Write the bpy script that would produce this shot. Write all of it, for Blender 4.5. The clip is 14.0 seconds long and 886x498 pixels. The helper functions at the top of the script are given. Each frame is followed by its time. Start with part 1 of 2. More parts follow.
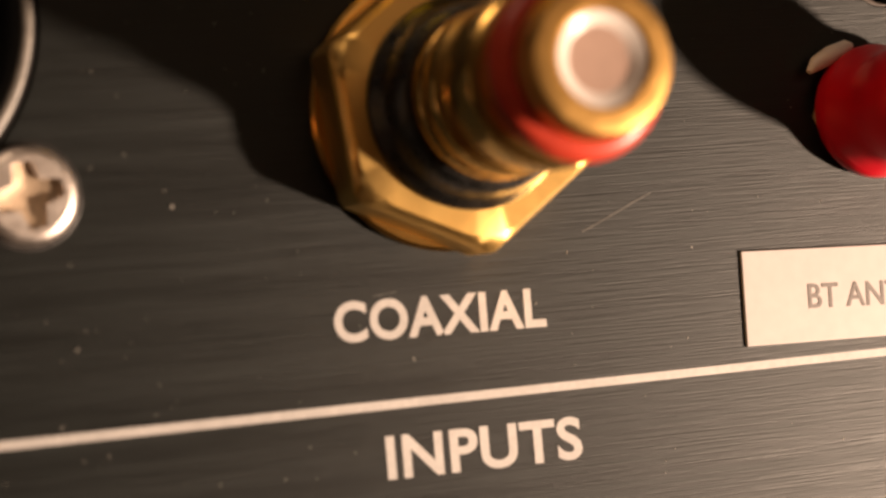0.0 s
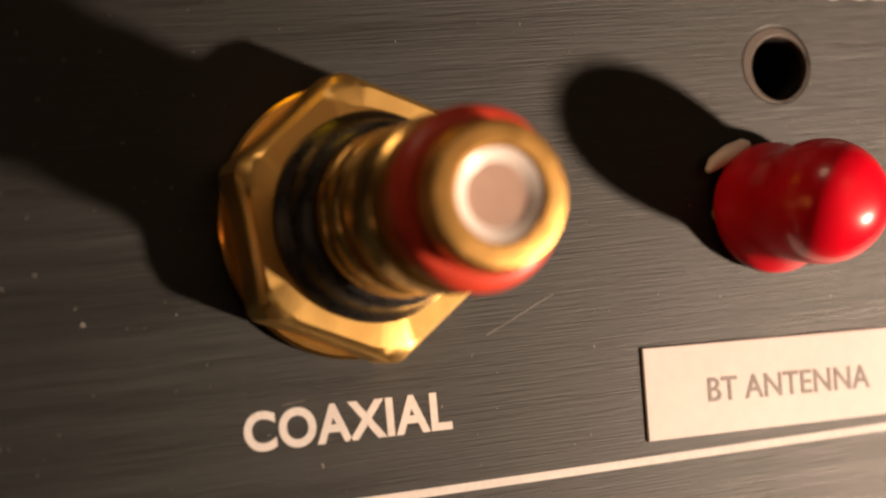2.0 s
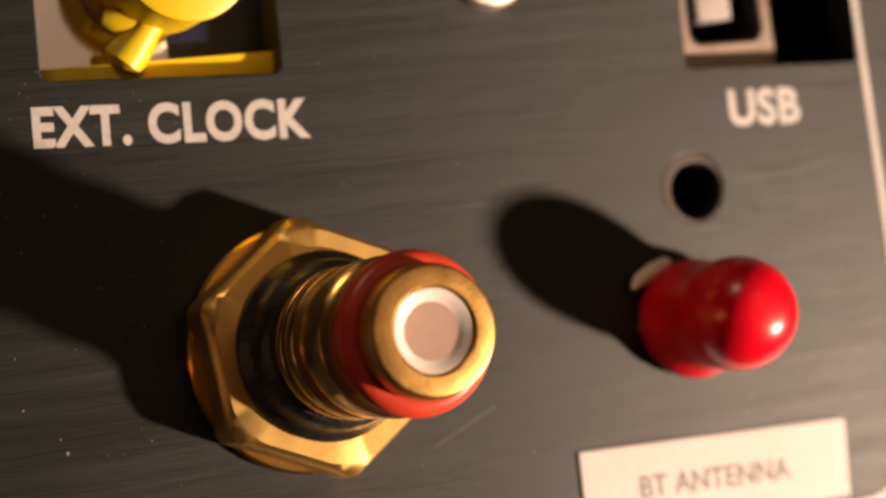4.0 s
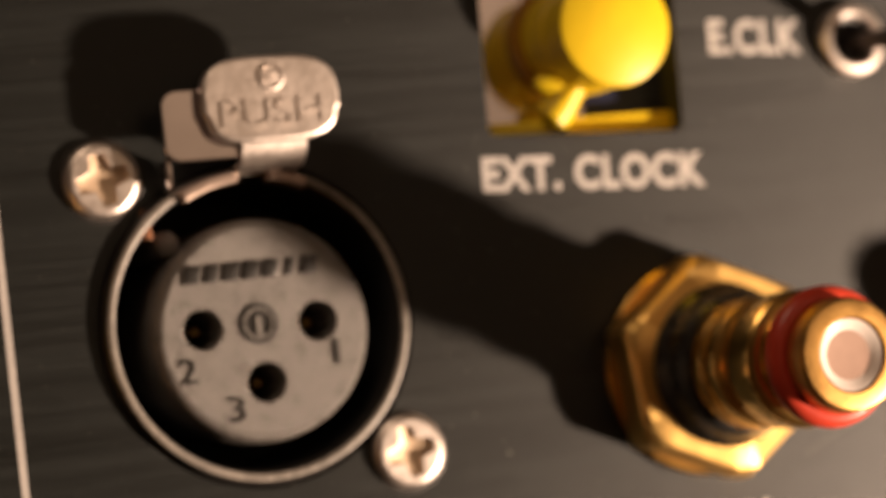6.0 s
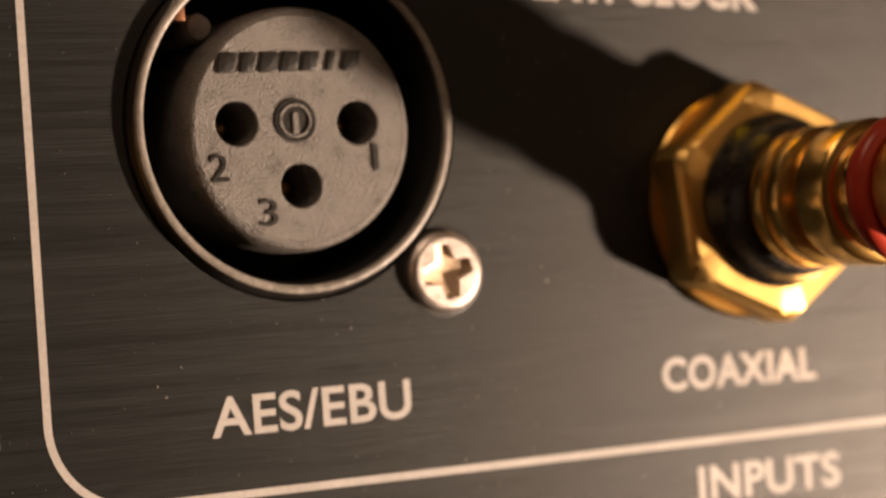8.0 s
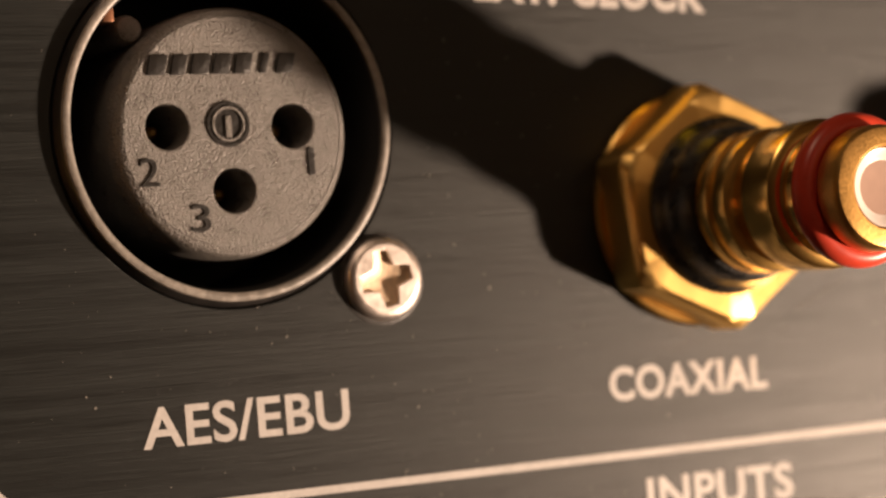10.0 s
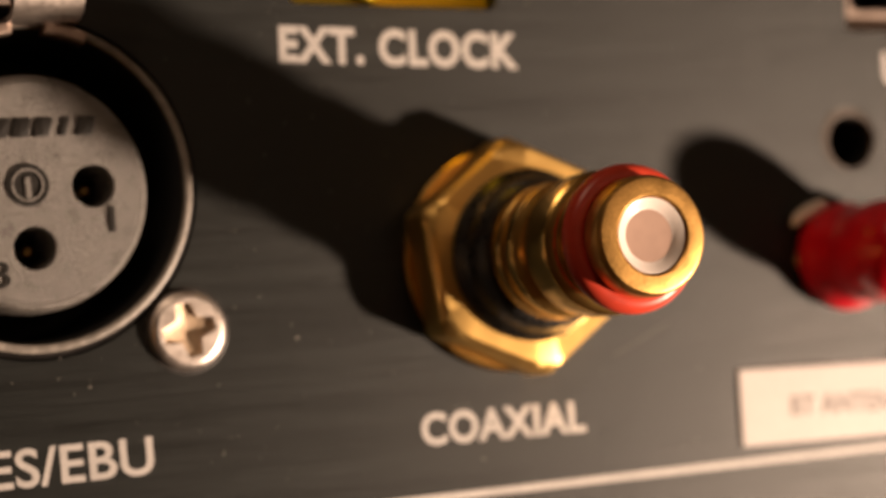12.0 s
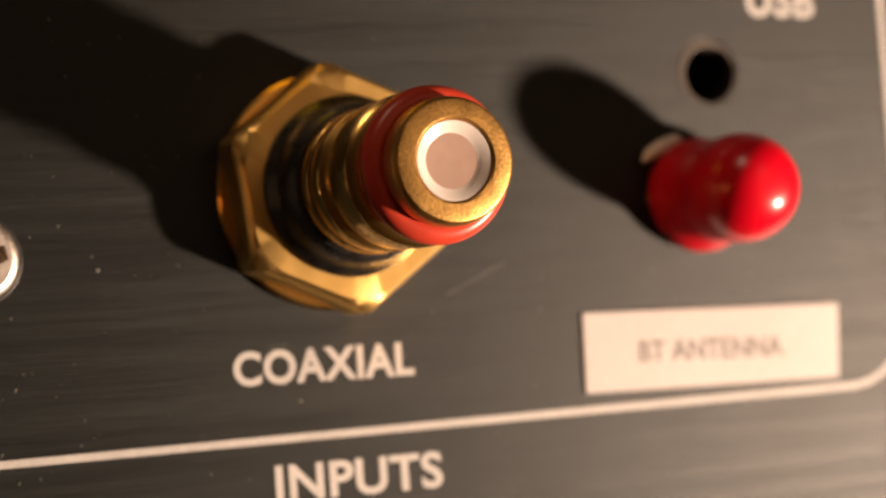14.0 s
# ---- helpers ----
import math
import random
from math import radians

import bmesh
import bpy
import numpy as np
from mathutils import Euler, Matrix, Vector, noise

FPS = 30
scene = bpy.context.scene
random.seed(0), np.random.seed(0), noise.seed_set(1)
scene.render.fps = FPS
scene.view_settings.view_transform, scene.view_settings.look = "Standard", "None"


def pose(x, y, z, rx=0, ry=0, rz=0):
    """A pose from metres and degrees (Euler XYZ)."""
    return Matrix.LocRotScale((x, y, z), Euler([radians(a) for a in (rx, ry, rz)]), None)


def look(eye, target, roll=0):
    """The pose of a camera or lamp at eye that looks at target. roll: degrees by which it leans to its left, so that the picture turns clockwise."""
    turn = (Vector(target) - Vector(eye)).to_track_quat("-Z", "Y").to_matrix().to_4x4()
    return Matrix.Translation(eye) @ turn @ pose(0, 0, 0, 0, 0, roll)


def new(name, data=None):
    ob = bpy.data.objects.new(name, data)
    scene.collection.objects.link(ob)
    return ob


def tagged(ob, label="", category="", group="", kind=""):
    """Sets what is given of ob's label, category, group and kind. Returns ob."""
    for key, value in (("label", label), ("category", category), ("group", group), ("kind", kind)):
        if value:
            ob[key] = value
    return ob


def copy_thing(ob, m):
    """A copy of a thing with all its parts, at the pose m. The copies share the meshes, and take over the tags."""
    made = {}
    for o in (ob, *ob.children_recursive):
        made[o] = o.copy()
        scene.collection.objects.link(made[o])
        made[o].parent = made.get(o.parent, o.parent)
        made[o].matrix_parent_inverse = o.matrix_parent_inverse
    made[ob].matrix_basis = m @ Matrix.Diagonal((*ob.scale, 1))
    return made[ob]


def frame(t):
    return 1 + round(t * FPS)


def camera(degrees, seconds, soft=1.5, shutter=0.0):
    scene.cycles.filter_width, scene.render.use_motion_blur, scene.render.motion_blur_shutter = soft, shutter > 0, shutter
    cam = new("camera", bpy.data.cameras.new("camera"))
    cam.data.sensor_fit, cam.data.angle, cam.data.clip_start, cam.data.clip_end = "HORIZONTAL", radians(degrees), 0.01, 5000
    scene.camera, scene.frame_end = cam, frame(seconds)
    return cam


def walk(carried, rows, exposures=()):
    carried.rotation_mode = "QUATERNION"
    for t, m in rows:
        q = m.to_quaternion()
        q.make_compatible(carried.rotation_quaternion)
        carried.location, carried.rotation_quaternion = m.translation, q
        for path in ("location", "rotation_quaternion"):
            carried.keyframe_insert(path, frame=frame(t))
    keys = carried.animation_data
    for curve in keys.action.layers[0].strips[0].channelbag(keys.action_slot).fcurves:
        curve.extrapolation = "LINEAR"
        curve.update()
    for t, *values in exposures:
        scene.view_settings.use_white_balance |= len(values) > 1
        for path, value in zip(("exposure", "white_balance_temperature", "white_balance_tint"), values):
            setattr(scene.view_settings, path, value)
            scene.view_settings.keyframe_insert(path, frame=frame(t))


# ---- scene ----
cam = camera(22.18, 14.0, soft=2.4)
cam.data.dof.use_dof = True
cam.data.dof.focus_distance = 0.1435
cam.data.dof.aperture_fstop = 25.0
PATH = [
    (0, (-0.01565, -0.12614, -0.02002), (0.04044, 0.01289, -0.01507), -5.34),
    (0.5, (-0.01632, -0.12867, -0.01766), (0.03993, 0.01030, -0.01277), -5.32),
    (1, (-0.01737, -0.12984, -0.01534), (0.03986, 0.00874, -0.01056), -5.50),
    (1.5, (-0.01689, -0.13299, -0.01549), (0.04048, 0.00550, -0.01011), -5.93),
    (2, (-0.01472, -0.13012, -0.01136), (0.04538, 0.00730, -0.00938), -5.91),
    (4.5, (-0.01964, -0.15299, -0.00515), (0.04003, -0.01550, 0.00088), -8.44),
    (5, (-0.03028, -0.15955, -0.00082), (0.02694, -0.02098, 0.00436), -8.20),
    (5.5, (-0.04399, -0.16033, 0.00033), (0.01569, -0.02281, 0.00556), -6.84),
    (6, (-0.04973, -0.15952, -0.00416), (0.00679, -0.02077, 0.00309), -6.80),
    (6.5, (-0.05590, -0.15497, -0.00255), (0.00186, -0.01662, 0.00235), -6.21),
    (7, (-0.06138, -0.15237, 0.00213), (-0.00195, -0.01465, 0.00155), -5.08),
    (7.5, (-0.06345, -0.14102, 0.00142), (0.00215, -0.00622, -0.00370), -3.50),
    (8, (-0.06140, -0.13949, -0.00993), (0.00742, -0.00621, -0.00918), -3.87),
    (10.5, (-0.05362, -0.13750, -0.01282), (0.01618, -0.00479, -0.00898), -4.30),
    (11, (-0.04340, -0.14285, -0.01697), (0.02077, -0.00744, -0.01005), -4.63),
    (11.5, (-0.04028, -0.14578, -0.01363), (0.02375, -0.01022, -0.00882), -4.69),
    (12, (-0.03915, -0.15318, -0.01365), (0.02318, -0.01690, -0.00697), -4.91),
    (12.5, (-0.03325, -0.15585, -0.01253), (0.02704, -0.01857, -0.00798), -4.63),
    (13, (-0.03155, -0.15368, -0.01399), (0.02946, -0.01672, -0.00946), -4.54),
    (13.5, (-0.02733, -0.14983, -0.01728), (0.03512, -0.01355, -0.01211), -4.41),
    (14, (-0.02186, -0.15094, -0.01804), (0.03853, -0.01375, -0.01237), -4.37),
]
walk(cam, [(t, look(eye, target, roll)) for t, eye, target, roll in PATH],
     exposures=((0, 0.05), (2, 0.0), (4.5, 0.06), (5.5, 0.2), (7, 0.34), (8, 0.2), (11, 0.12), (12.5, 0.02), (14, -0.02)))

# ---- light: one small warm lamp to the lower right, a dim warm room, two added fills ----
world = bpy.data.worlds.new("room_dark")
scene.world = world
world.use_nodes = True
world.node_tree.nodes["Background"].inputs[0].default_value = (1.0, 0.72, 0.5, 1)
world.node_tree.nodes["Background"].inputs[1].default_value = 0.14
scene.view_settings.exposure = 0.0


def lamp(name, place, target, size, power, colour):
    d = bpy.data.lights.new(name, "AREA")
    d.shape, d.size, d.energy, d.color = "DISK", size, power, colour
    ob = new(name, d)
    ob.matrix_world = look(place, target)
    return ob


lamp("desk_lamp_light", (0.205, -0.135, -0.098), (0.03, 0, 0), 0.016, 1.3, (1.0, 0.715, 0.52))
lamp("ceiling_lamp_light", (-0.5, -0.9, 1.35), (0.0, 0.0, 0.0), 0.5, 3.5, (1.0, 0.7, 0.48))
lamp("wall_lamp_light", (0.85, -1.85, 1.0), (1.0, -2.52, 0.5), 0.5, 9.0, (1.0, 0.78, 0.62))

# ---- materials ----
CM = 0.01


def material(name, colour, rough=0.5, metal=0.0, grain=0.0, scale=900.0, stretch=(1, 1, 1), bump=0.0, wear=0.0, spec=0.5,
             rough_var=0.0, coat=0.0, aniso=0.0, ior=1.5):
    """A surface with fine grain, blotches at a second scale, and relief."""
    m = bpy.data.materials.new(name)
    m.use_nodes = True
    nt = m.node_tree
    b = nt.nodes["Principled BSDF"]
    n, link = nt.nodes.new, nt.links.new
    b.inputs["Roughness"].default_value, b.inputs["Metallic"].default_value = rough, metal
    b.inputs["Specular IOR Level"].default_value = spec
    b.inputs["Coat Weight"].default_value = coat
    b.inputs["Coat Roughness"].default_value = 0.08
    b.inputs["Anisotropic"].default_value = aniso
    b.inputs["IOR"].default_value = ior
    if aniso:
        tan = nt.nodes.new("ShaderNodeTangent")
        tan.direction_type, tan.uv_map = "UV_MAP", "brushing"
        nt.links.new(tan.outputs[0], b.inputs["Tangent"])
    co = n("ShaderNodeTexCoord")
    mp = n("ShaderNodeMapping")
    mp.inputs["Scale"].default_value = stretch
    link(co.outputs["Object"], mp.inputs[0])
    fine = n("ShaderNodeTexNoise")
    fine.inputs["Scale"].default_value, fine.inputs["Detail"].default_value = scale, 6
    link(mp.outputs[0], fine.inputs["Vector"])
    broad = n("ShaderNodeTexNoise")
    broad.inputs["Scale"].default_value, broad.inputs["Detail"].default_value = scale / 9, 4
    link(mp.outputs[0], broad.inputs["Vector"])
    mix = n("ShaderNodeMath")
    mix.operation = "ADD"
    link(fine.outputs[0], mix.inputs[0])
    link(broad.outputs[0], mix.inputs[1])
    ramp = n("ShaderNodeMapRange")
    ramp.inputs["From Min"].default_value, ramp.inputs["From Max"].default_value = 0.7, 1.3
    ramp.inputs["To Min"].default_value, ramp.inputs["To Max"].default_value = 1 - grain, 1 + grain
    link(mix.outputs[0], ramp.inputs[0])
    tint = n("ShaderNodeVectorMath")
    tint.operation = "SCALE"
    tint.inputs[0].default_value = colour
    link(ramp.outputs[0], tint.inputs["Scale"])
    link(tint.outputs[0], b.inputs["Base Color"])
    if rough_var:
        rr = n("ShaderNodeMapRange")
        rr.inputs["From Min"].default_value, rr.inputs["From Max"].default_value = 0.7, 1.3
        rr.inputs["To Min"].default_value, rr.inputs["To Max"].default_value = max(rough - rough_var, 0.02), rough + rough_var
        link(mix.outputs[0], rr.inputs[0])
        link(rr.outputs[0], b.inputs["Roughness"])
    if bump:
        bp = n("ShaderNodeBump")
        bp.inputs["Strength"].default_value, bp.inputs["Distance"].default_value = bump, 0.0002
        link(fine.outputs[0], bp.inputs["Height"])
        link(bp.outputs[0], b.inputs["Normal"])
    return m


PANEL = material("brushed_black_anodised", (0.0076, 0.0098, 0.0094), 0.46, 0.0, 0.5, 2100, (0.08, 1, 4.2), 0.28, spec=0.52, rough_var=0.085, aniso=0.5, ior=1.5)
INK = material("white_print", (0.55, 0.525, 0.505), 0.6, 0, 0.12, 2500, bump=0.15)
GOLD = material("gold_plate", (0.96, 0.6, 0.18), 0.22, 1.0, 0.03, 5000, bump=0.0, rough_var=0.02)
GOLD_TURNED = material("gold_turned_face", (0.72, 0.42, 0.13), 0.4, 1.0, 0.12, 5200, bump=0.1, rough_var=0.08)
NICKEL = material("nickel_plate", (0.88, 0.8, 0.74), 0.42, 1.0, 0.06, 2200, bump=0.1, rough_var=0.07)
GOLD_NUT = material("gold_nut_plate", (0.96, 0.62, 0.2), 0.38, 1.0, 0.03, 6000, bump=0.02, rough_var=0.03)
CHROME = material("polished_steel", (0.82, 0.76, 0.76), 0.07, 1.0, 0.05, 600, rough_var=0.03)
BLACK = material("black_shell", (0.022, 0.02, 0.019), 0.42, 0, 0.3, 1500, bump=0.12, spec=0.6, rough_var=0.08)
INSERT = material("grey_black_moulding", (0.165, 0.155, 0.143), 0.33, 0, 0.2, 6200, bump=0.9, spec=1.0, rough_var=0.1)
RECESS_SHADE = material("recess_shade", (0.006, 0.006, 0.006), 0.7, 0, 0.2)
RAISED = material("raised_black_moulding", (0.013, 0.012, 0.011), 0.38, 0, 0.3, 3000, bump=0.3, spec=0.7)
BLACK_PLASTIC = material("black_washer_plastic", (0.008, 0.0078, 0.0075), 0.3, 0, 0.4, 900, bump=0.35, spec=0.8, rough_var=0.12)
RED_RUBBER = material("red_rubber", (0.62, 0.06, 0.03), 0.32, 0, 0.12, 900, bump=0.06)
RED_VINYL = material("red_vinyl", (0.62, 0.002, 0.014), 0.28, 0, 0.08, 500, bump=0.03, spec=0.4, coat=0.25)
YELLOW = material("yellow_plastic", (0.88, 0.64, 0.015), 0.4, 0, 0.06, 700, bump=0.05)
TEFLON = material("white_insulator", (0.82, 0.74, 0.68), 0.3, 0, 0.05, 900)
PINKISH = material("bore_plastic", (0.44, 0.3, 0.24), 0.3, 0, 0.08, 900)
TAPE = material("white_label_tape", (0.55, 0.51, 0.49), 0.55, 0, 0.05, 1200, bump=0.05)
GREY_INK = material("grey_print", (0.2, 0.18, 0.17), 0.6, 0, 0.2, 1500)
YELLOW_SHADED = material("shaded_yellow_plastic", (0.42, 0.2, 0.012), 0.4, 0, 0.1, 700, bump=0.05)
STEEL_SHADED = material("shaded_steel", (0.12, 0.1, 0.09), 0.35, 1.0, 0.2, 900)
COPPER = material("copper_spring", (0.72, 0.36, 0.22), 0.3, 1.0, 0.1, 900)
BRASS = material("brass_contact", (0.7, 0.45, 0.16), 0.3, 1.0, 0.1, 900)
BUSH = material("pale_plastic_bush", (0.07, 0.055, 0.045), 0.6, 0, 0.1, 900)
TAN_METAL = material("mottled_tan_metal", (0.72, 0.56, 0.4), 0.5, 0.8, 0.4, 1500, bump=0.3)
RIM_HIGHLIGHT = material("rim_painted_highlight", (0.3, 0.275, 0.245), 0.42, 0, 0.35, 1600, bump=0.4, spec=0.7)
SHIELD = material("dull_shield_metal", (0.45, 0.36, 0.31), 0.5, 1.0, 0.15, 1200, bump=0.1)
TONGUE = material("grey_tongue_plastic", (0.42, 0.38, 0.37), 0.5, 0, 0.1, 900)
BLUE_REFLECTION = material("painted_blue_reflection", (0.008, 0.012, 0.04), 0.35, 0, 0.3, 900, bump=0.1)
SCRATCH = material("scuffed_metal", (0.07, 0.068, 0.064), 0.5, 0, 0.6, 2500)
DUST = material("dust", (0.26, 0.245, 0.22), 0.9, 0, 0.3, 3000)
WALL = material("warm_plaster", (0.42, 0.34, 0.26), 0.85, 0, 0.12, 8, bump=0.1)
WOOD = material("dark_wood", (0.16, 0.09, 0.05), 0.45, 0, 0.4, 14, (1, 12, 12), 0.1)
CASE = material("black_case", (0.03, 0.03, 0.03), 0.5, 0, 0.2, 300, bump=0.1)


# ---- building helpers; lengths in cm, "out" is towards the viewer (-y) ----
def part(name, bm, mat, parent=None, label="", smooth=40):
    bmesh.ops.recalc_face_normals(bm, faces=bm.faces)
    bmesh.ops.scale(bm, vec=(CM, CM, CM), verts=bm.verts)
    me = bpy.data.meshes.new(name)
    bm.to_mesh(me)
    bm.free()
    me.materials.append(mat)
    if smooth:
        me.shade_smooth()
        me.set_sharp_from_angle(angle=radians(smooth))
    ob = new(name, me)
    if parent:
        ob.parent = parent
    if label:
        ob["label"] = label
    return ob


def thing(name, x, z, label, category, group="", out=0.0):
    ob = new(name)
    ob.empty_display_size = 0.005
    ob.location = (x * CM, -out * CM, z * CM)
    return tagged(ob, label, category, group)


def lathe(profile, seg=64, cx=0.0, cz=0.0, closed=False):
    """Turns rows of (radius, out) about the axis that points out of the panel."""
    bm = bmesh.new()
    rings = []
    for r, o in profile:
        if r < 1e-6:
            rings.append([bm.verts.new((cx, -o, cz))])
        else:
            rings.append([bm.verts.new((cx + r * math.cos(2 * math.pi * i / seg), -o, cz + r * math.sin(2 * math.pi * i / seg))) for i in range(seg)])
    pairs = list(zip(rings, rings[1:])) + ([(rings[-1], rings[0])] if closed else [])
    for a, b in pairs:
        for i in range(seg):
            j = (i + 1) % seg
            if len(a) == 1 and len(b) == 1:
                continue
            if len(a) == 1:
                bm.faces.new((a[0], b[i], b[j]))
            elif len(b) == 1:
                bm.faces.new((a[i], a[j], b[0]))
            else:
                bm.faces.new((a[i], a[j], b[j], b[i]))
    return bm


def box(bm, x0, x1, o0, o1, z0, z1, bevel=0.0):
    vs = [bm.verts.new((x, -o, z)) for x in (x0, x1) for o in (o0, o1) for z in (z0, z1)]
    fs = [bm.faces.new([vs[i] for i in q]) for q in ((0, 1, 3, 2), (4, 6, 7, 5), (0, 4, 5, 1), (2, 3, 7, 6), (0, 2, 6, 4), (1, 5, 7, 3))]
    if bevel:
        es = list({e for f in fs for e in f.edges})
        bmesh.ops.bevel(bm, geom=es, offset=bevel, segments=2, affect="EDGES", profile=0.6)
    return bm


def circle(cx, cz, r, n=48):
    return [(cx + r * math.cos(2 * math.pi * i / n), cz + r * math.sin(2 * math.pi * i / n)) for i in range(n)]


def rounded(x0, x1, z0, z1, r, n=8):
    pts = []
    for cx, cz, a in ((x1 - r, z1 - r, 0), (x0 + r, z1 - r, 90), (x0 + r, z0 + r, 180), (x1 - r, z0 + r, 270)):
        pts += [(cx + r * math.cos(radians(a + 90 * i / n)), cz + r * math.sin(radians(a + 90 * i / n))) for i in range(n + 1)]
    return pts


def turned(loop, degrees):
    """A loop turned about its middle."""
    mx, mz = sum(p[0] for p in loop) / len(loop), sum(p[1] for p in loop) / len(loop)
    c, s = math.cos(radians(degrees)), math.sin(radians(degrees))
    return [(mx + (x - mx) * c - (z - mz) * s, mz + (x - mx) * s + (z - mz) * c) for x, z in loop]


def plate(loops, o0, o1, bevel=0.0):
    """A sheet with an outer loop and holes, from out o0 (back) to o1 (front)."""
    bm = bmesh.new()
    edges = []
    for loop in loops:
        vs = [bm.verts.new((x, -o1, z)) for x, z in loop]
        edges += [bm.edges.new((vs[i], vs[(i + 1) % len(vs)])) for i in range(len(vs))]
    bmesh.ops.triangle_fill(bm, use_beauty=True, use_dissolve=False, edges=edges)
    front = list(bm.faces)
    rim = [e for e in bm.edges if len(e.link_faces) == 1]
    grown = bmesh.ops.extrude_face_region(bm, geom=front)
    back = [v for v in grown["geom"] if isinstance(v, bmesh.types.BMVert)]
    bmesh.ops.translate(bm, vec=(0, o1 - o0, 0), verts=back)
    if bevel:
        es = [e for e in rim if e.is_valid]
        bmesh.ops.bevel(bm, geom=es, offset=bevel, segments=2, affect="EDGES", profile=0.5)
    return bm


def letters(name, text, x0, x1, z0, z1, out, mat, parent, label="", weight=0.0, thick=0.004, rot=0.0):
    """Raised or printed lettering that fills the given width and height."""
    c = bpy.data.curves.new(name, "FONT")
    c.body, c.size, c.extrude, c.offset, c.resolution_u, c.space_character = text, 1.0, 0.0, weight, 6, 1.0 + 2.0 * weight
    tmp = new(name, c)
    dg = bpy.context.evaluated_depsgraph_get()
    me = bpy.data.meshes.new_from_object(tmp.evaluated_get(dg))
    bpy.data.objects.remove(tmp)
    bm = bmesh.new()
    bm.from_mesh(me)
    for f in bm.faces:
        f.smooth = False
    bpy.data.meshes.remove(me)
    xs, ys = [v.co.x for v in bm.verts], [v.co.y for v in bm.verts]
    ax, ay, bx, by = min(xs), min(ys), max(xs), max(ys)
    ca, sa = math.cos(radians(rot)), math.sin(radians(rot))
    mx, mz = (x0 + x1) / 2, (z0 + z1) / 2
    for v in bm.verts:
        u = x0 + (v.co.x - ax) / (bx - ax) * (x1 - x0) - mx
        w = z0 + (v.co.y - ay) / (by - ay) * (z1 - z0) - mz
        v.co = (mx + u * ca - w * sa, -out, mz + u * sa + w * ca)
    grown = bmesh.ops.extrude_face_region(bm, geom=list(bm.faces))
    bmesh.ops.translate(bm, vec=(0, -thick, 0), verts=[v for v in grown["geom"] if isinstance(v, bmesh.types.BMVert)])
    return part(name, bm, mat, parent, label, smooth=0)


def ribbon(pts, width, out, thick=0.004):
    """A printed line along points on the panel."""
    bm = bmesh.new()
    rows = []
    for i, (x, z) in enumerate(pts):
        (ax, az), (bx, bz) = pts[max(i - 1, 0)], pts[min(i + 1, len(pts) - 1)]
        d = math.hypot(bx - ax, bz - az)
        nx, nz = -(bz - az) / d * width / 2, (bx - ax) / d * width / 2
        rows.append([bm.verts.new((x + s * nx, -o, z + s * nz)) for s, o in ((-1, out), (-1, out + thick), (1, out + thick), (1, out))])
    for a, b in zip(rows, rows[1:]):
        for i in range(3):
            bm.faces.new((a[i], a[i + 1], b[i + 1], b[i]))
    return bm


def tube(pts, radius, seg=16):
    """A bent rod; radius one number or one for each point."""
    bm = bmesh.new()
    pts = [Vector(p) for p in pts]
    rings = []
    for i, p in enumerate(pts):
        d = (pts[min(i + 1, len(pts) - 1)] - pts[max(i - 1, 0)]).normalized()
        a = d.orthogonal().normalized()
        b = d.cross(a)
        r = radius[i] if isinstance(radius, (list, tuple)) else radius
        rings.append([bm.verts.new(p + r * (math.cos(2 * math.pi * k / seg) * a + math.sin(2 * math.pi * k / seg) * b)) for k in range(seg)])
    for a, b in zip(rings, rings[1:]):
        for k in range(seg):
            bm.faces.new((a[k], a[(k + 1) % seg], b[(k + 1) % seg], b[k]))
    bm.faces.new(rings[0])
    bm.faces.new(rings[-1][::-1])
    return bm


# ---- the room: plain walls that close the place, and the table ----
def slab(name, x0, x1, y0, y1, z0, z1, mat, label, category):
    bm = bmesh.new()
    box(bm, x0 * 100, x1 * 100, -y1 * 100, -y0 * 100, z0 * 100, z1 * 100)
    return tagged(part(name, bm, mat, smooth=0), label, category, kind="structure")


slab("floor", -2.2, 2.2, -2.6, 1.4, -0.9, -0.82, WOOD, "dark wooden floor of a dim room", "floor")
slab("ceiling", -2.2, 2.2, -2.6, 1.4, 1.6, 1.68, WALL, "plain warm plaster ceiling", "ceiling")
slab("wall_north", -2.2, 2.2, 1.32, 1.4, -0.82, 1.6, WALL, "plain warm plaster wall", "wall")
slab("wall_south", -2.2, 2.2, -2.6, -2.52, -0.82, 1.6, WALL, "plain warm plaster wall", "wall")
slab("wall_west", -2.2, -2.12, -2.52, 1.32, -0.82, 1.6, WALL, "plain warm plaster wall", "wall")
slab("wall_east", 2.12, 2.2, -2.52, 1.32, -0.82, 1.6, WALL, "plain warm plaster wall", "wall")

table = thing("table", 0, -6.4, "dark wooden table under the audio device", "table")
bm = bmesh.new()
box(bm, -60, 60, -55, -1.2, -3, 0, 0.3)
part("tabletop", bm, WOOD, table)
for lx in (-55, 55):
    for lo in (-50, -6):
        bm = bmesh.new()
        box(bm, lx - 2.5, lx + 2.5, lo - 2.5, lo + 2.5, -75.6, -3, 0.2)
        part("leg", bm, WOOD, table)

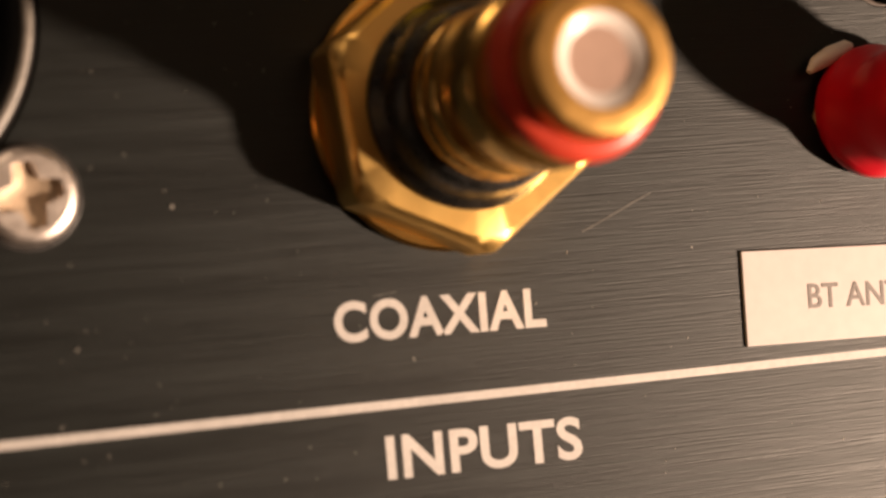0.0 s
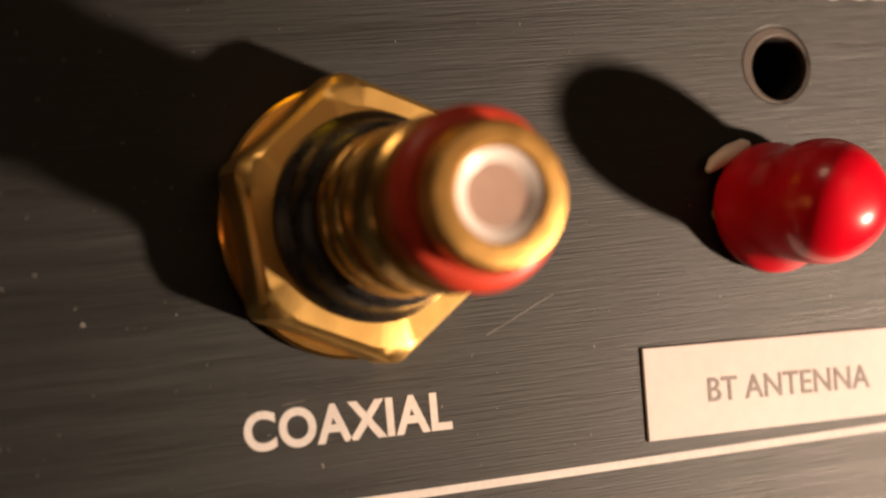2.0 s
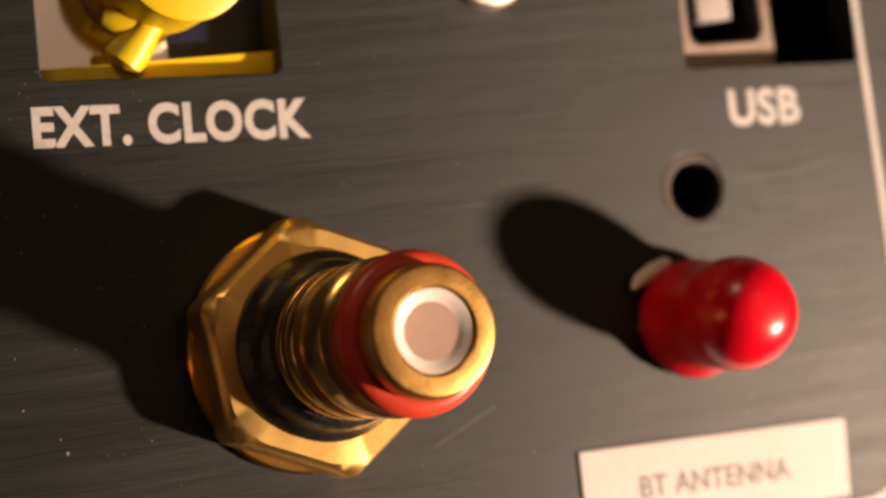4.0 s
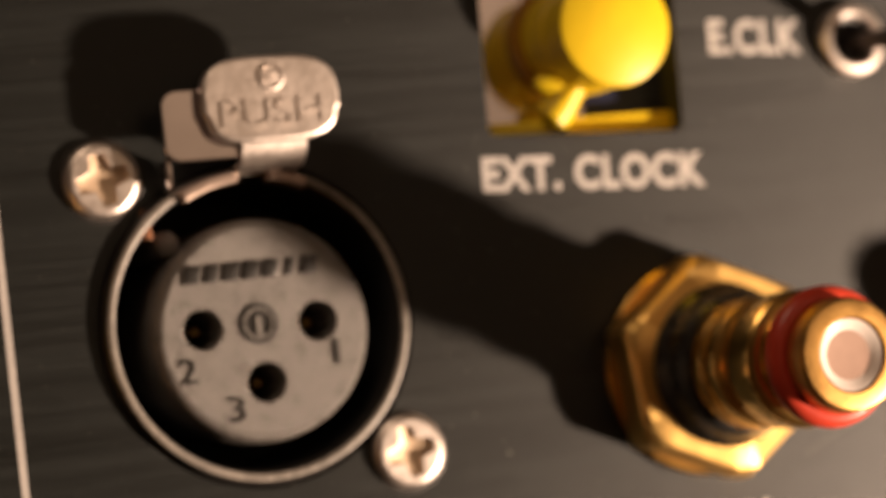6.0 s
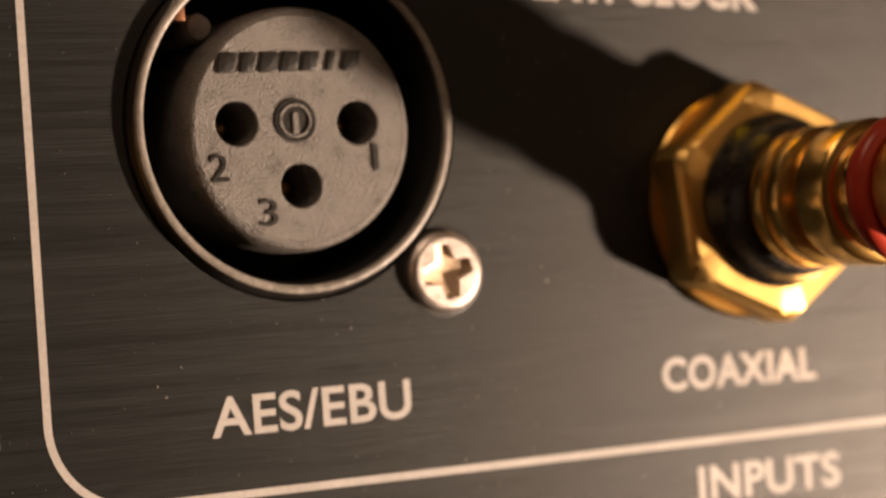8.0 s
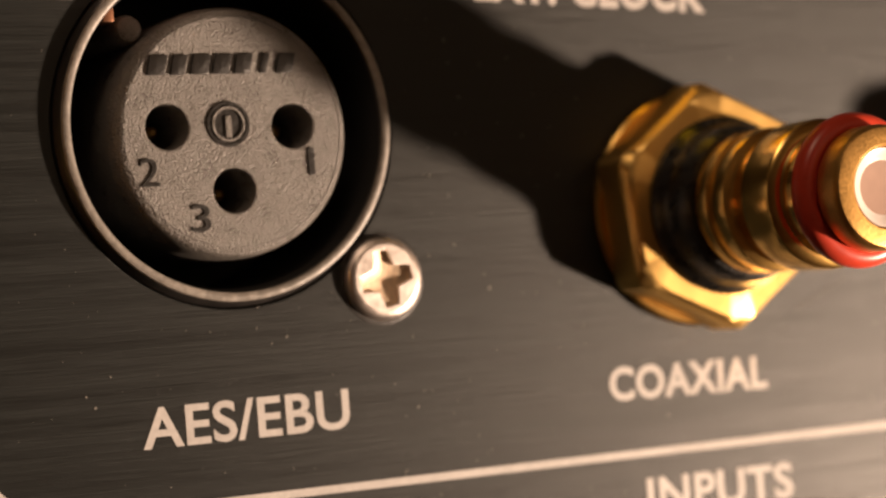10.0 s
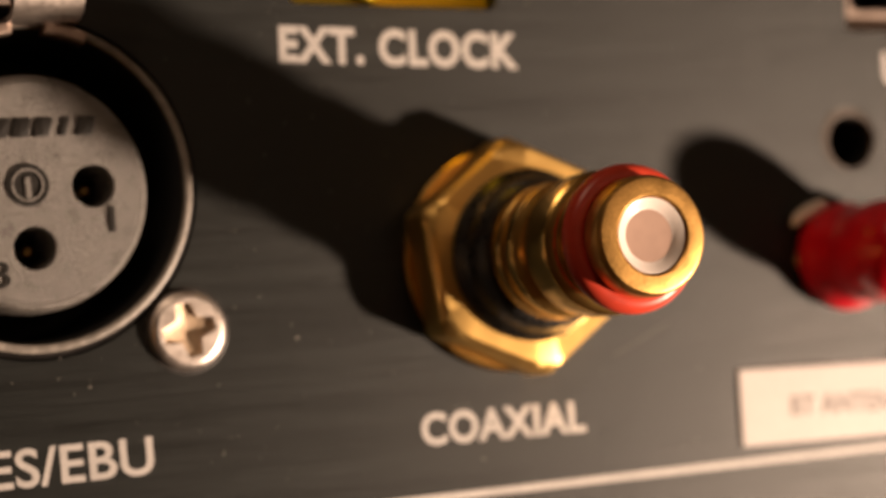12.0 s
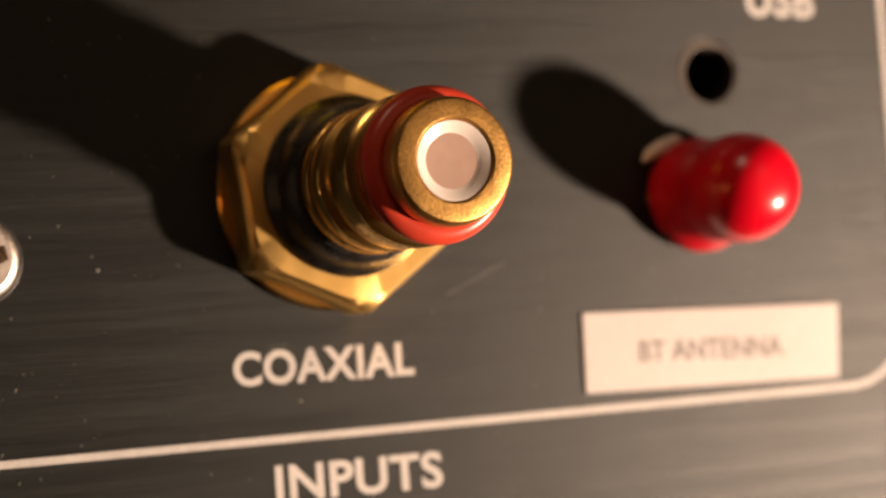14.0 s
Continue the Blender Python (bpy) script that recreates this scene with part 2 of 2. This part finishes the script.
# ---- the device: case and rear panel ----
case = thing("device_case", 0, 0, "black metal case of an audio converter", "audio device")
for nm, q in (("lid", (-24.5, 15.5, -28, -0.36, 5.0, 5.2)), ("base", (-24.5, 15.5, -28, -0.36, -5.2, -5.0)), ("side_panel", (-24.5, -24.3, -28, -0.36, -5.0, 5.0)),
              ("side_panel", (15.3, 15.5, -28, -0.36, -5.0, 5.0)), ("front_panel", (-24.5, 15.5, -28.2, -28.0, -5.2, 5.2))):
    bm = bmesh.new()
    box(bm, *q)
    part(nm, bm, CASE, case, smooth=0)
for fx in (-21, 12):
    for fo in (-25, -4):
        bm = bmesh.new()
        box(bm, fx - 1.5, fx + 1.5, fo - 1.5, fo + 1.5, -6.4, -5.2, 0.15)
        part("rubber_foot", bm, BLACK, case)

panel = tagged(new("rear_panel"), "black brushed aluminium rear panel with white printed legends", "rear panel", kind="structure")
panel.empty_display_size = 0.01
WIN = (2.06, 3.74, 1.22, 2.9)
USB = (6.92, 8.42, 0.93, 2.25)
part("plate", plate([[(-25, -5.3), (16, -5.3), (16, 5.3), (-25, 5.3)], circle(0, 0, 1.2, 96), turned(rounded(*WIN, 0.06, 3), -2.5), turned(rounded(*USB, 0.03, 2), -2.5),
                     circle(6.8, 0.07, 0.26, 40), circle(6.58, -0.89, 0.3, 40), circle(5.34, 1.8, 0.2, 32), circle(3.591, -0.724, 0.4, 40), circle(-3.91, -0.74, 0.4, 40)], -0.3, 0.0, 0.012), PANEL, panel, smooth=10)
sheet = panel.children[0].data
uv = sheet.uv_layers.new(name="brushing")
for lp in sheet.loops:
    v = sheet.vertices[lp.vertex_index].co
    uv.data[lp.index].uv = (v.z * 10 + v.y, v.x * 10)
# frame round the inputs, its corners rounded, and the next section's frame
LX, RX, BZ, R = -1.845, 8.45, -2.45, 0.57
frame_line = [(LX, 4.6)] + [(LX, BZ + R + (4.6 - BZ - R) * (1 - i / 12)) for i in range(1, 13)]
frame_line += [(LX + R - R * math.cos(radians(a)), BZ + R - R * math.sin(radians(a))) for a in range(6, 90, 6)]
frame_line += [(LX + R + (RX - LX - 2 * R) * i / 20, BZ) for i in range(21)]
frame_line += [(RX - R + R * math.sin(radians(a)), BZ + R - R * math.cos(radians(a))) for a in range(6, 91, 6)]
frame_line += [(RX, BZ + R + (4.6 - BZ - R) * i / 10) for i in range(1, 11)]
part("printed_line", ribbon(frame_line, 0.053, 0.0), INK, panel, "thin white printed frame line", smooth=0)
LX2 = -2.19
line2 = [(LX2, 4.6), (LX2, 3)] + [(LX2, 3 - 5.0 * i / 10) for i in range(1, 11)]
line2 += [(LX2 - R + R * math.cos(radians(a)), BZ + R - R * math.sin(radians(a))) for a in range(6, 91, 6)] + [(-6, BZ), (-10, BZ)]
part("printed_line", ribbon(line2, 0.05, 0.0), INK, panel, "thin white printed frame line", smooth=0)
for text, x0, x1, z0, z1, w, tilt in (("EXT. CLOCK", 1.92, 3.86, 0.765, 1.045, 0.04, -3.0), ("E.CLK", 4.04, 4.9, 1.745, 2.035, 0.035, -3.2), ("CLK", 6.07, 6.68, 1.63, 1.92, 0.035, -3.2),
                                ("USB", 7.2, 7.82, 0.48, 0.76, 0.035, -2.5), ("AES/EBU", -0.735, 0.735, -2.06, -1.79, 0.018, 0.3), ("COAXIAL", 2.79, 4.16, -2.07, -1.825, 0.032, -0.8),
                                ("INPUTS", 3.04, 4.32, -2.9, -2.635, 0.026, -0.4)):
    letters("printed_legend", text, x0, x1, z0, z1, 0.0, INK, panel, "white printed lettering " + text, w, rot=tilt)
for pts, w in (([(4.455, -1.517), (4.58, -1.465), (4.703, -1.412), (4.83, -1.355), (4.955, -1.305)], 0.014), ([(-2.67, -0.72), (-2.643, -0.62), (-2.59, -0.53), (-2.5, -0.41)], 0.01), ([(3.05, -1.8), (3.2, -1.785)], 0.008)):
    part("scratch", ribbon(pts, w, 0.0, 0.002), SCRATCH, panel, "fine pale scratch", smooth=0)


# ---- screws ----
def screw(x, z, turn, label, flange=0.0):
    s = thing("panel_screw", x, z, label, "screw", "connector screws", out=flange)
    cross = []
    a, b = 0.06, 0.19
    for k in range(4):
        t = radians(turn + 90 * k)
        for u, v in ((b, -a * 0.8), (b, a * 0.8), (a * 1.25, a * 1.25)):
            cross.append((u * math.cos(t) - v * math.sin(t), u * math.sin(t) + v * math.cos(t)))
    bm = plate([circle(0, 0, 0.235, 40), cross], -0.05, 0.082, 0.006)
    part("cross_recess", bm, NICKEL, s, smooth=10)
    part("head", lathe([(0.234, 0.082), (0.258, 0.074), (0.278, 0.05), (0.285, 0.01), (0.285, -0.04), (0.2, -0.05)], 48), NICKEL, s, "nickel-plated screw head")
    part("recess_floor", lathe([(0.0, 0.005), (0.08, 0.02), (0.2, 0.05)], 24), TAN_METAL, s, "mottled tan recess floor")
    part("seat", lathe([(0.315, 0.002), (0.31, 0.005), (0.286, 0.003)], 48), BLACK, s)
    return s


screw(-1.06, 1.15, 12, "nickel cross-head screw above the microphone-type socket")
screw(1.045, -1.07, 11, "nickel cross-head screw below the microphone-type socket")

# ---- three-pole socket with release tab ----
xlr = thing("xlr_socket", 0, 0, "black three-pole audio socket with metal push tab", "audio socket")
part("shell", lathe([(1.19, -0.3), (1.19, -0.02), (1.182, 0.0), (1.172, 0.015), (1.165, 0.055), (1.145, 0.075), (1.12, 0.08), (1.095, 0.065), (1.088, 0.03)], 96), BLACK, xlr)
part("inner_wall", lathe([(1.09, 0.04), (1.07, -0.05), (1.04, -1.1), (0.82, -1.1)], 96), RECESS_SHADE, xlr, "wall of the socket well, coloured near-black for its shade")
part("rim", lathe([(1.157, 0.06), (1.151, 0.083), (1.137, 0.092), (1.112, 0.092), (1.098, 0.081), (1.094, 0.058)], 96), RIM_HIGHLIGHT, xlr, "black rim coloured light grey for its lit edge")
pins = [(-0.455, 0.0), (0.425, -0.02), (-0.017, -0.43)]
bm = plate([circle(0, -0.045, 0.768, 72)] + [circle(x, z, 0.148, 32) for x, z in pins], -0.9, 0.1, 0.014)
insert = part("insert", bm, INSERT, xlr, "grey-black moulded insert with three contact holes", 10)
part("insert_edge", lathe([(0.767, 0.1), (0.798, 0.086), (0.82, 0.05), (0.832, -0.05), (0.832, -1.1)], 72, 0, -0.045), INSERT, xlr)
for x, z in pins:
    part("contact", tube([(x + 0.05, 0.6, z), (x + 0.05, 0.32, z), (x + 0.05, 0.3, z)], [0.045, 0.045, 0.02], 10), BRASS, xlr, "brass contact in a dark hole")
    part("hole_floor", lathe([(0.0, -0.6), (0.15, -0.6)], 16, x, z), RECESS_SHADE, xlr)
for d, x, z in (("2", -0.6, -0.29), ("1", 0.54, -0.26), ("3", -0.27, -0.6)):
    letters("digit", d, x - (0.022 if d == "1" else 0.065), x + (0.022 if d == "1" else 0.065), z - 0.09, z + 0.09, 0.1, RAISED, xlr, "dark moulded digit " + d, 0.0, 0.012)
# maker's mark as plain bars and a plain disc
for i, w in enumerate((0.125, 0.1, 0.125, 0.12, 0.115, 0.05, 0.12)):
    x = -0.5 + i * 0.15
    bm = bmesh.new()
    box(bm, x - w / 2, x + w / 2, 0.09, 0.118, 0.335, 0.465, 0.008)
    for v in bm.verts:
        v.co.x += (v.co.z - 0.4) * 0.25
    part("maker_bar", bm, RAISED, xlr)
part("maker_ring", lathe([(0.118, 0.1), (0.116, 0.118), (0.1, 0.118), (0.098, 0.1)], 40, -0.035, 0.005), INSERT, xlr)
part("maker_disc", lathe([(0.15, 0.098), (0.148, 0.112), (0.13, 0.112), (0.128, 0.102), (0.0, 0.102)], 40, -0.035, 0.005), RAISED, xlr)
bm = bmesh.new()
box(bm, -0.058, -0.012, 0.1, 0.118, -0.085, 0.06, 0.01)
part("maker_bar", bm, INSERT, xlr)
# key post beside the insert
part("key_post", tube([(-0.62, 0.9, 0.66), (-0.6, 0.14, 0.66), (-0.6, 0.08, 0.66), (-0.6, 0.06, 0.66)], [0.1, 0.1, 0.08, 0.03], 16), INSERT, xlr)
bm = bmesh.new()
box(bm, -0.8, -0.72, -0.25, -0.02, 0.7, 0.92, 0.012)
part("ground_spring", bm, COPPER, xlr, "copper ground spring in the socket well")
# release tab
tab = thing("release_tab", 0.0, 1.3, "shiny nickel release tab marked PUSH on the socket", "release tab")
shape = []
for a in range(0, 360, 6):
    c, s = math.cos(radians(a)), math.sin(radians(a))
    w = 0.52 if s > -0.2 else 0.50
    shape.append((0.13 + w * math.copysign(abs(c) ** 0.55, c), 0.3 + 0.315 * math.copysign(abs(s) ** (0.75 if s > 0 else 0.6), s)))
push = part("push_plate", plate([shape], 0.42, 0.52, 0.03), NICKEL, tab, smooth=10)
letters("push_word", "PUSH", -0.26, 0.52, 0.1, 0.29, 0.515, NICKEL, push, "raised lettering PUSH", 0.0, 0.022)
part("push_mark", lathe([(0.105, 0.5), (0.1, 0.535), (0.08, 0.54), (0.075, 0.52)], 32, 0.14, 0.45), NICKEL, push)
bm = bmesh.new()
box(bm, 0.06, 0.2, 0.5, 0.535, 0.42, 0.445, 0.008)
box(bm, 0.06, 0.2, 0.5, 0.535, 0.46, 0.485, 0.008)
part("push_mark", bm, NICKEL, push)
bm = bmesh.new()
prof = [(0.47, 0.03), (0.45, -0.04), (0.42, -0.1), (0.36, -0.155), (0.26, -0.185), (0.1, -0.19), (-0.3, -0.19)]
rows = [[bm.verts.new((x, -o + d * 0.03, z + d * 0.05)) for x, d in ((-0.11, 0), (0.38, 0), (0.38, 1), (-0.11, 1))] for o, z in prof]
for a, b in zip(rows, rows[1:]):
    for i in range(4):
        bm.faces.new((a[i], a[(i + 1) % 4], b[(i + 1) % 4], b[i]))
bm.faces.new(rows[0])
bm.faces.new(rows[-1])
part("neck", bm, NICKEL, tab)
part("spring_plate", plate([rounded(-0.66, 0.3, -0.1, 0.42, 0.12)], 0.3, 0.37, 0.012), CHROME, tab, "polished steel spring plate", 10)
for a0, a1 in ((66, 82), (94, 118)):
    arc = [radians(a) for a in range(a0, a1 + 1, 2)]
    bm = plate([[(1.14 * math.cos(a), 1.14 * math.sin(a) - 1.3) for a in arc] + [(1.05 * math.cos(a), 1.05 * math.sin(a) - 1.3) for a in reversed(arc)]], 0.02, 0.16, 0.02)
    part("collar", bm, SHIELD, tab, smooth=10)

bm = bmesh.new()
box(bm, -0.645, -0.605, 0.02, 0.3, -0.28, -0.06, 0.012)
part("hinge_leg", bm, CHROME, tab)

# ---- gold phono jack ----
rca = thing("phono_jack", 3.591, -0.724, "gold-plated phono jack with red ring and hex nut", "phono jack")
part("washer", lathe([(0.4, 0.0), (0.83, 0.0), (0.85, 0.02), (0.85, 0.07), (0.83, 0.09), (0.4, 0.09)], 64), GOLD, rca)


def hex_nut(flat, o0, o1, turn, bore, seg=96):
    """A hexagon whose corners are turned down towards the front face."""
    bm = bmesh.new()
    levels = []
    top = flat * 1.06
    for o, cap, grow in ((o0, 9.0, 1.0), (o1 - 0.1, 9.0, 1.0), (o1 - 0.07, flat * 1.13, 0.995), (o1 - 0.02, flat * 1.1, 0.965), (o1, top, 0.94)):
        ring = []
        for i in range(seg):
            a = 2 * math.pi * i / seg
            k = (a - radians(turn)) % (math.pi / 3) - math.pi / 6
            r = min(flat / math.cos(k), cap) * grow
            ring.append(bm.verts.new((r * math.cos(a), -o, r * math.sin(a))))
        levels.append(ring)
    for r, o in ((bore, o1), (bore, o0)):
        levels.append([bm.verts.new((r * math.cos(2 * math.pi * i / seg), -o, r * math.sin(2 * math.pi * i / seg))) for i in range(seg)])
    for a, b in zip(levels, levels[1:] + levels[:1]):
        for i in range(seg):
            bm.faces.new((a[i], a[(i + 1) % seg], b[(i + 1) % seg], b[i]))
    return bm


part("hex_nut", hex_nut(0.785, 0.09, 0.45, 36, 0.5), GOLD_NUT, rca, "gold hex nut", 25)
part("insulator", lathe([(0.5, 0.45), (0.635, 0.452), (0.638, 0.48), (0.63, 0.51), (0.59, 0.54), (0.575, 0.6), (0.565, 0.68), (0.545, 0.74), (0.52, 0.78), (0.3, 0.78)], 64), BLACK_PLASTIC, rca, "black plastic insulating bush")
part("barrel", lathe([(0.4, 0.77), (0.475, 0.775), (0.495, 0.795), (0.5, 0.9), (0.492, 0.918), (0.482, 0.924), (0.482, 0.936), (0.492, 0.945), (0.498, 0.96), (0.498, 1.1), (0.488, 1.125), (0.445, 1.145), (0.432, 1.165),
                      (0.432, 1.295), (0.445, 1.32), (0.486, 1.335), (0.503, 1.36), (0.508, 1.62), (0.5, 1.65), (0.475, 1.672), (0.425, 1.685), (0.412, 1.7), (0.408, 1.86), (0.39, 1.92), (0.35, 2.05)], 96), GOLD, rca, "gold turned barrel", 30)
part("sealing_ring", lathe([(0.425 + 0.088 * math.cos(radians(a)), 1.955 + 0.085 * math.sin(radians(a))) for a in range(0, 360, 20)], 80, closed=True), RED_RUBBER, rca, "red rubber ring")
part("tip", lathe([(0.3, 1.95), (0.36, 1.98), (0.365, 2.03), (0.392, 2.045), (0.405, 2.06), (0.41, 2.08), (0.41, 2.21), (0.404, 2.24), (0.386, 2.262), (0.37, 2.267), (0.276, 2.27), (0.264, 2.26), (0.26, 2.1)], 96), GOLD_TURNED, rca, "gold turned tip", 30)
part("liner", lathe([(0.262, 2.1), (0.262, 2.24), (0.252, 2.252), (0.24, 2.248), (0.2, 2.22), (0.178, 2.21), (0.172, 2.1)], 64), TEFLON, rca, "white plastic liner")
part("bore", lathe([(0.18, 2.209), (0.13, 2.205), (0.0, 2.203)], 40), PINKISH, rca, "pinkish plastic bore floor")

jack = copy_thing(rca, Matrix.Translation((-0.0391, 0, -0.0074)))
tagged(jack, "gold-plated phono jack in the neighbouring section of the panel")
for ob in (rca, jack):
    tagged(ob, group="phono jacks")

# ---- antenna connector with red cap ----
cap = thing("red_dust_cap", 6.58, -0.89, "red vinyl dust cap on the antenna connector", "dust cap")
prof = [(0.3, 0.06), (0.42, 0.06), (0.435, 0.085), (0.435, 0.17), (0.42, 0.21), (0.385, 0.3), (0.372, 0.38), (0.372, 0.44), (0.388, 0.54), (0.4, 0.64), (0.404, 0.72)]
prof += [(0.404 * math.cos(radians(a)) ** 0.8, 0.74 + 0.42 * math.sin(radians(a))) for a in range(8, 90, 8)] + [(0.0, 1.16)]
part("sleeve", lathe(prof, 56), RED_VINYL, cap)
part("lip_tag", tube([(-0.46, -0.1, 0.28), (-0.4, -0.1, 0.33), (-0.28, -0.1, 0.385), (-0.16, -0.1, 0.43), (-0.12, -0.1, 0.44)], [0.02, 0.05, 0.062, 0.05, 0.02], 14), TEFLON, cap, "pale plastic tag on the rim")
ant = thing("antenna_connector", 6.58, -0.89, "metal threaded antenna connector under the red cap", "connector")
part("thread", lathe([(0.29, -0.5), (0.29, 0.9), (0.25, 0.95), (0.0, 0.95)], 32), SHIELD, ant)
part("flat_nut", hex_nut(0.36, 0.0, 0.058, 0, 0.28, 48), TAN_METAL, ant)

hole = thing("threaded_bush", 6.8, 0.07, "small empty metal bush in a panel hole", "bush")
part("bush", plate([circle(0, 0, 0.262, 40), circle(0.03, -0.025, 0.218, 32)], -0.5, -0.006, 0.012), BUSH, hole, smooth=20)
part("bush_bore", lathe([(0.203, -0.06), (0.203, -0.3), (0.203, -0.8), (0.0, -0.8)], 32, 0.035, -0.02), RECESS_SHADE, hole)

# ---- clock input behind its window: polished plate, coaxial socket, yellow cap ----
clock = thing("clock_socket", 2.9, 2.0, "coaxial clock socket on a polished plate behind a square window", "coaxial socket")
bm = plate([rounded(-1.1, 1.0, -0.95, 1.1, 0.05, 3)], -0.42, -0.34)
part("mounting_plate", bm, CHROME, clock, "mirror-bright steel plate", 0)
part("flange", lathe([(0.47, -0.34), (0.47, -0.28), (0.45, -0.24), (0.4, -0.24)], 48), YELLOW_SHADED, clock, "socket flange, yellow darkened as if in shade")
part("board", plate([rounded(0.12, 0.99, -0.8, -0.05, 0.03, 3)], -0.338, -0.325), BLUE_REFLECTION, clock, "dark blue patch painted as a reflection in the plate", 0)
part("socket_barrel", lathe([(0.4, -0.26), (0.39, 0.1), (0.36, 0.12), (0.0, 0.12)], 48), YELLOW, clock, "orange-yellow plastic socket barrel")
ycap = thing("yellow_dust_cap", 2.98, 1.98, "yellow plastic dust cap on the clock socket", "dust cap")
part("cup", lathe([(0.42, -0.19), (0.445, -0.18), (0.45, 0.36), (0.468, 0.38), (0.475, 0.42), (0.468, 0.455), (0.44, 0.475), (0.0, 0.48)], 64), YELLOW, ycap)
part("lug", tube([(-0.08, 0.06, -0.3), (-0.18, 0.1, -0.42), (-0.27, 0.14, -0.53), (-0.34, 0.17, -0.61), (-0.37, 0.18, -0.65)], [0.1, 0.11, 0.14, 0.15, 0.08], 18), YELLOW, ycap)
part("side_lug", tube([(-0.2, 0.1, -0.4), (-0.36, 0.12, -0.34), (-0.45, 0.13, -0.31)], [0.08, 0.09, 0.05], 14), YELLOW, ycap)

bm = bmesh.new()
box(bm, -0.84, 0.83, -0.335, -0.16, -0.83, -0.64, 0.015)
part("retaining_strip", bm, YELLOW, clock, "yellow plastic strip")

# ---- toggle switch ----
tog = thing("toggle_switch", 5.34, 1.8, "small metal toggle switch with round nut", "toggle switch")
part("ring_nut", lathe([(0.2, 0.0), (0.29, 0.0), (0.3, 0.02), (0.3, 0.09), (0.28, 0.12), (0.23, 0.13), (0.205, 0.11), (0.2, -0.2)], 48), NICKEL, tog)
part("bush", lathe([(0.2, -0.3), (0.2, 0.06), (0.17, 0.05), (0.15, -0.1), (0.0, -0.12)], 32), BLACK, tog)
part("lever", tube([(0.0, 0.1, 0.0), (0.06, -0.3, -0.04), (0.14, -0.72, -0.1)], [0.07, 0.08, 0.1], 20), STEEL_SHADED, tog, "steel lever, coloured dark for its shaded side")
part("lever_tip", tube([(0.14, -0.7, -0.1), (0.15, -0.76, -0.11), (0.16, -0.82, -0.12), (0.168, -0.87, -0.125), (0.172, -0.89, -0.13)], [0.1, 0.108, 0.104, 0.075, 0.03], 20), NICKEL, tog, "bright rounded lever tip")

# ---- USB socket ----
usb = thing("usb_socket", 7.4, 1.55, "square metal data socket with white tongue", "data socket")
bm = plate([rounded(-0.44, 0.4, -0.62, 0.6, 0.08, 4), rounded(-0.33, 0.31, -0.4, 0.48, 0.1, 4)], -1.2, -0.19, 0.015)
part("shield", bm, SHIELD, usb, "nickel socket shield", 10)
bm = bmesh.new()
box(bm, -0.14, 0.16, -1.2, -0.35, -0.2, 0.3, 0.03)
part("tongue", bm, TONGUE, usb, "white plastic tongue")
bm = plate([rounded(-0.328, 0.308, -0.398, 0.478, 0.1, 4), rounded(-0.3, 0.28, -0.37, 0.45, 0.08, 4)], -1.2, -0.24)
part("cavity_lining", bm, RECESS_SHADE, usb)
bm = bmesh.new()
box(bm, -0.6, 1.15, -1.35, -1.22, -0.8, 0.8)
part("backing", bm, RECESS_SHADE, usb, smooth=0)

# ---- label tape ----
tape = thing("label_tape", 6.66, -2.05, "white label tape with grey lettering BT ANTENNA", "label")
bm = plate([[(-1.115, 0.33), (1.145, 0.262), (1.1, -0.32), (-1.135, -0.275)]], 0.0, 0.022, 0.006)
part("tape", bm, TAPE, tape, smooth=0)
letters("lettering", "BT ANTENNA", -0.66, 0.605, -0.095, 0.062, 0.022, GREY_INK, tape, "grey lettering BT ANTENNA", 0.01, rot=-2.2)

# ---- dust on the panel ----
bm = bmesh.new()
rng = random.Random(4)
for i in range(620):
    x, z = (rng.uniform(-2.8, 8.6) if i < 320 else rng.uniform(-2.7, 3.0)), rng.uniform(-3.4, 2.9)
    if math.hypot(x + 3.91, z + 0.74) < 0.97 or math.hypot(x, z) < 1.28 or math.hypot(x - 3.591, z + 0.724) < 0.97 or (WIN[0] < x < WIN[1] and z > WIN[2]) or (USB[0] < x < USB[1] and z > USB[2]):
        continue
    s, e, t = rng.choice((0.002, 0.003, 0.003, 0.004, 0.004, 0.006)), rng.choice((1, 1.3, 1.8, 3.0)), rng.gauss(1.5, 0.5)
    vs = [bm.verts.new((x + s * e * math.cos(a) * math.cos(t) - s * 0.8 * math.sin(a) * math.sin(t), -h, z + s * e * math.cos(a) * math.sin(t) + s * 0.8 * math.sin(a) * math.cos(t)))
          for h, aa in ((0.0, 0), (0.004, 0.4)) for a in (aa, aa + 1.57, aa + 3.14, aa + 4.71)]
    bm.faces.new(vs[4:])
    for k in range(4):
        bm.faces.new((vs[k], vs[(k + 1) % 4], vs[4 + (k + 1) % 4], vs[4 + k]))
for x, z, s in ((1.875, -1.187, 0.012), (1.62, -0.87, 0.007), (0.32, -1.41, 0.009), (-0.222, -1.34, 0.006), (-1.09, -1.69, 0.008), (-1.035, -1.765, 0.01), (0.124, -1.2, 0.006)):
    box(bm, x - s, x + s * 0.7, 0.0, 0.005, z - s * 0.8, z + s, 0.002)
tagged(part("dust_specks", bm, DUST, smooth=0), "pale dust specks on the black panel", "dust", kind="stuff")
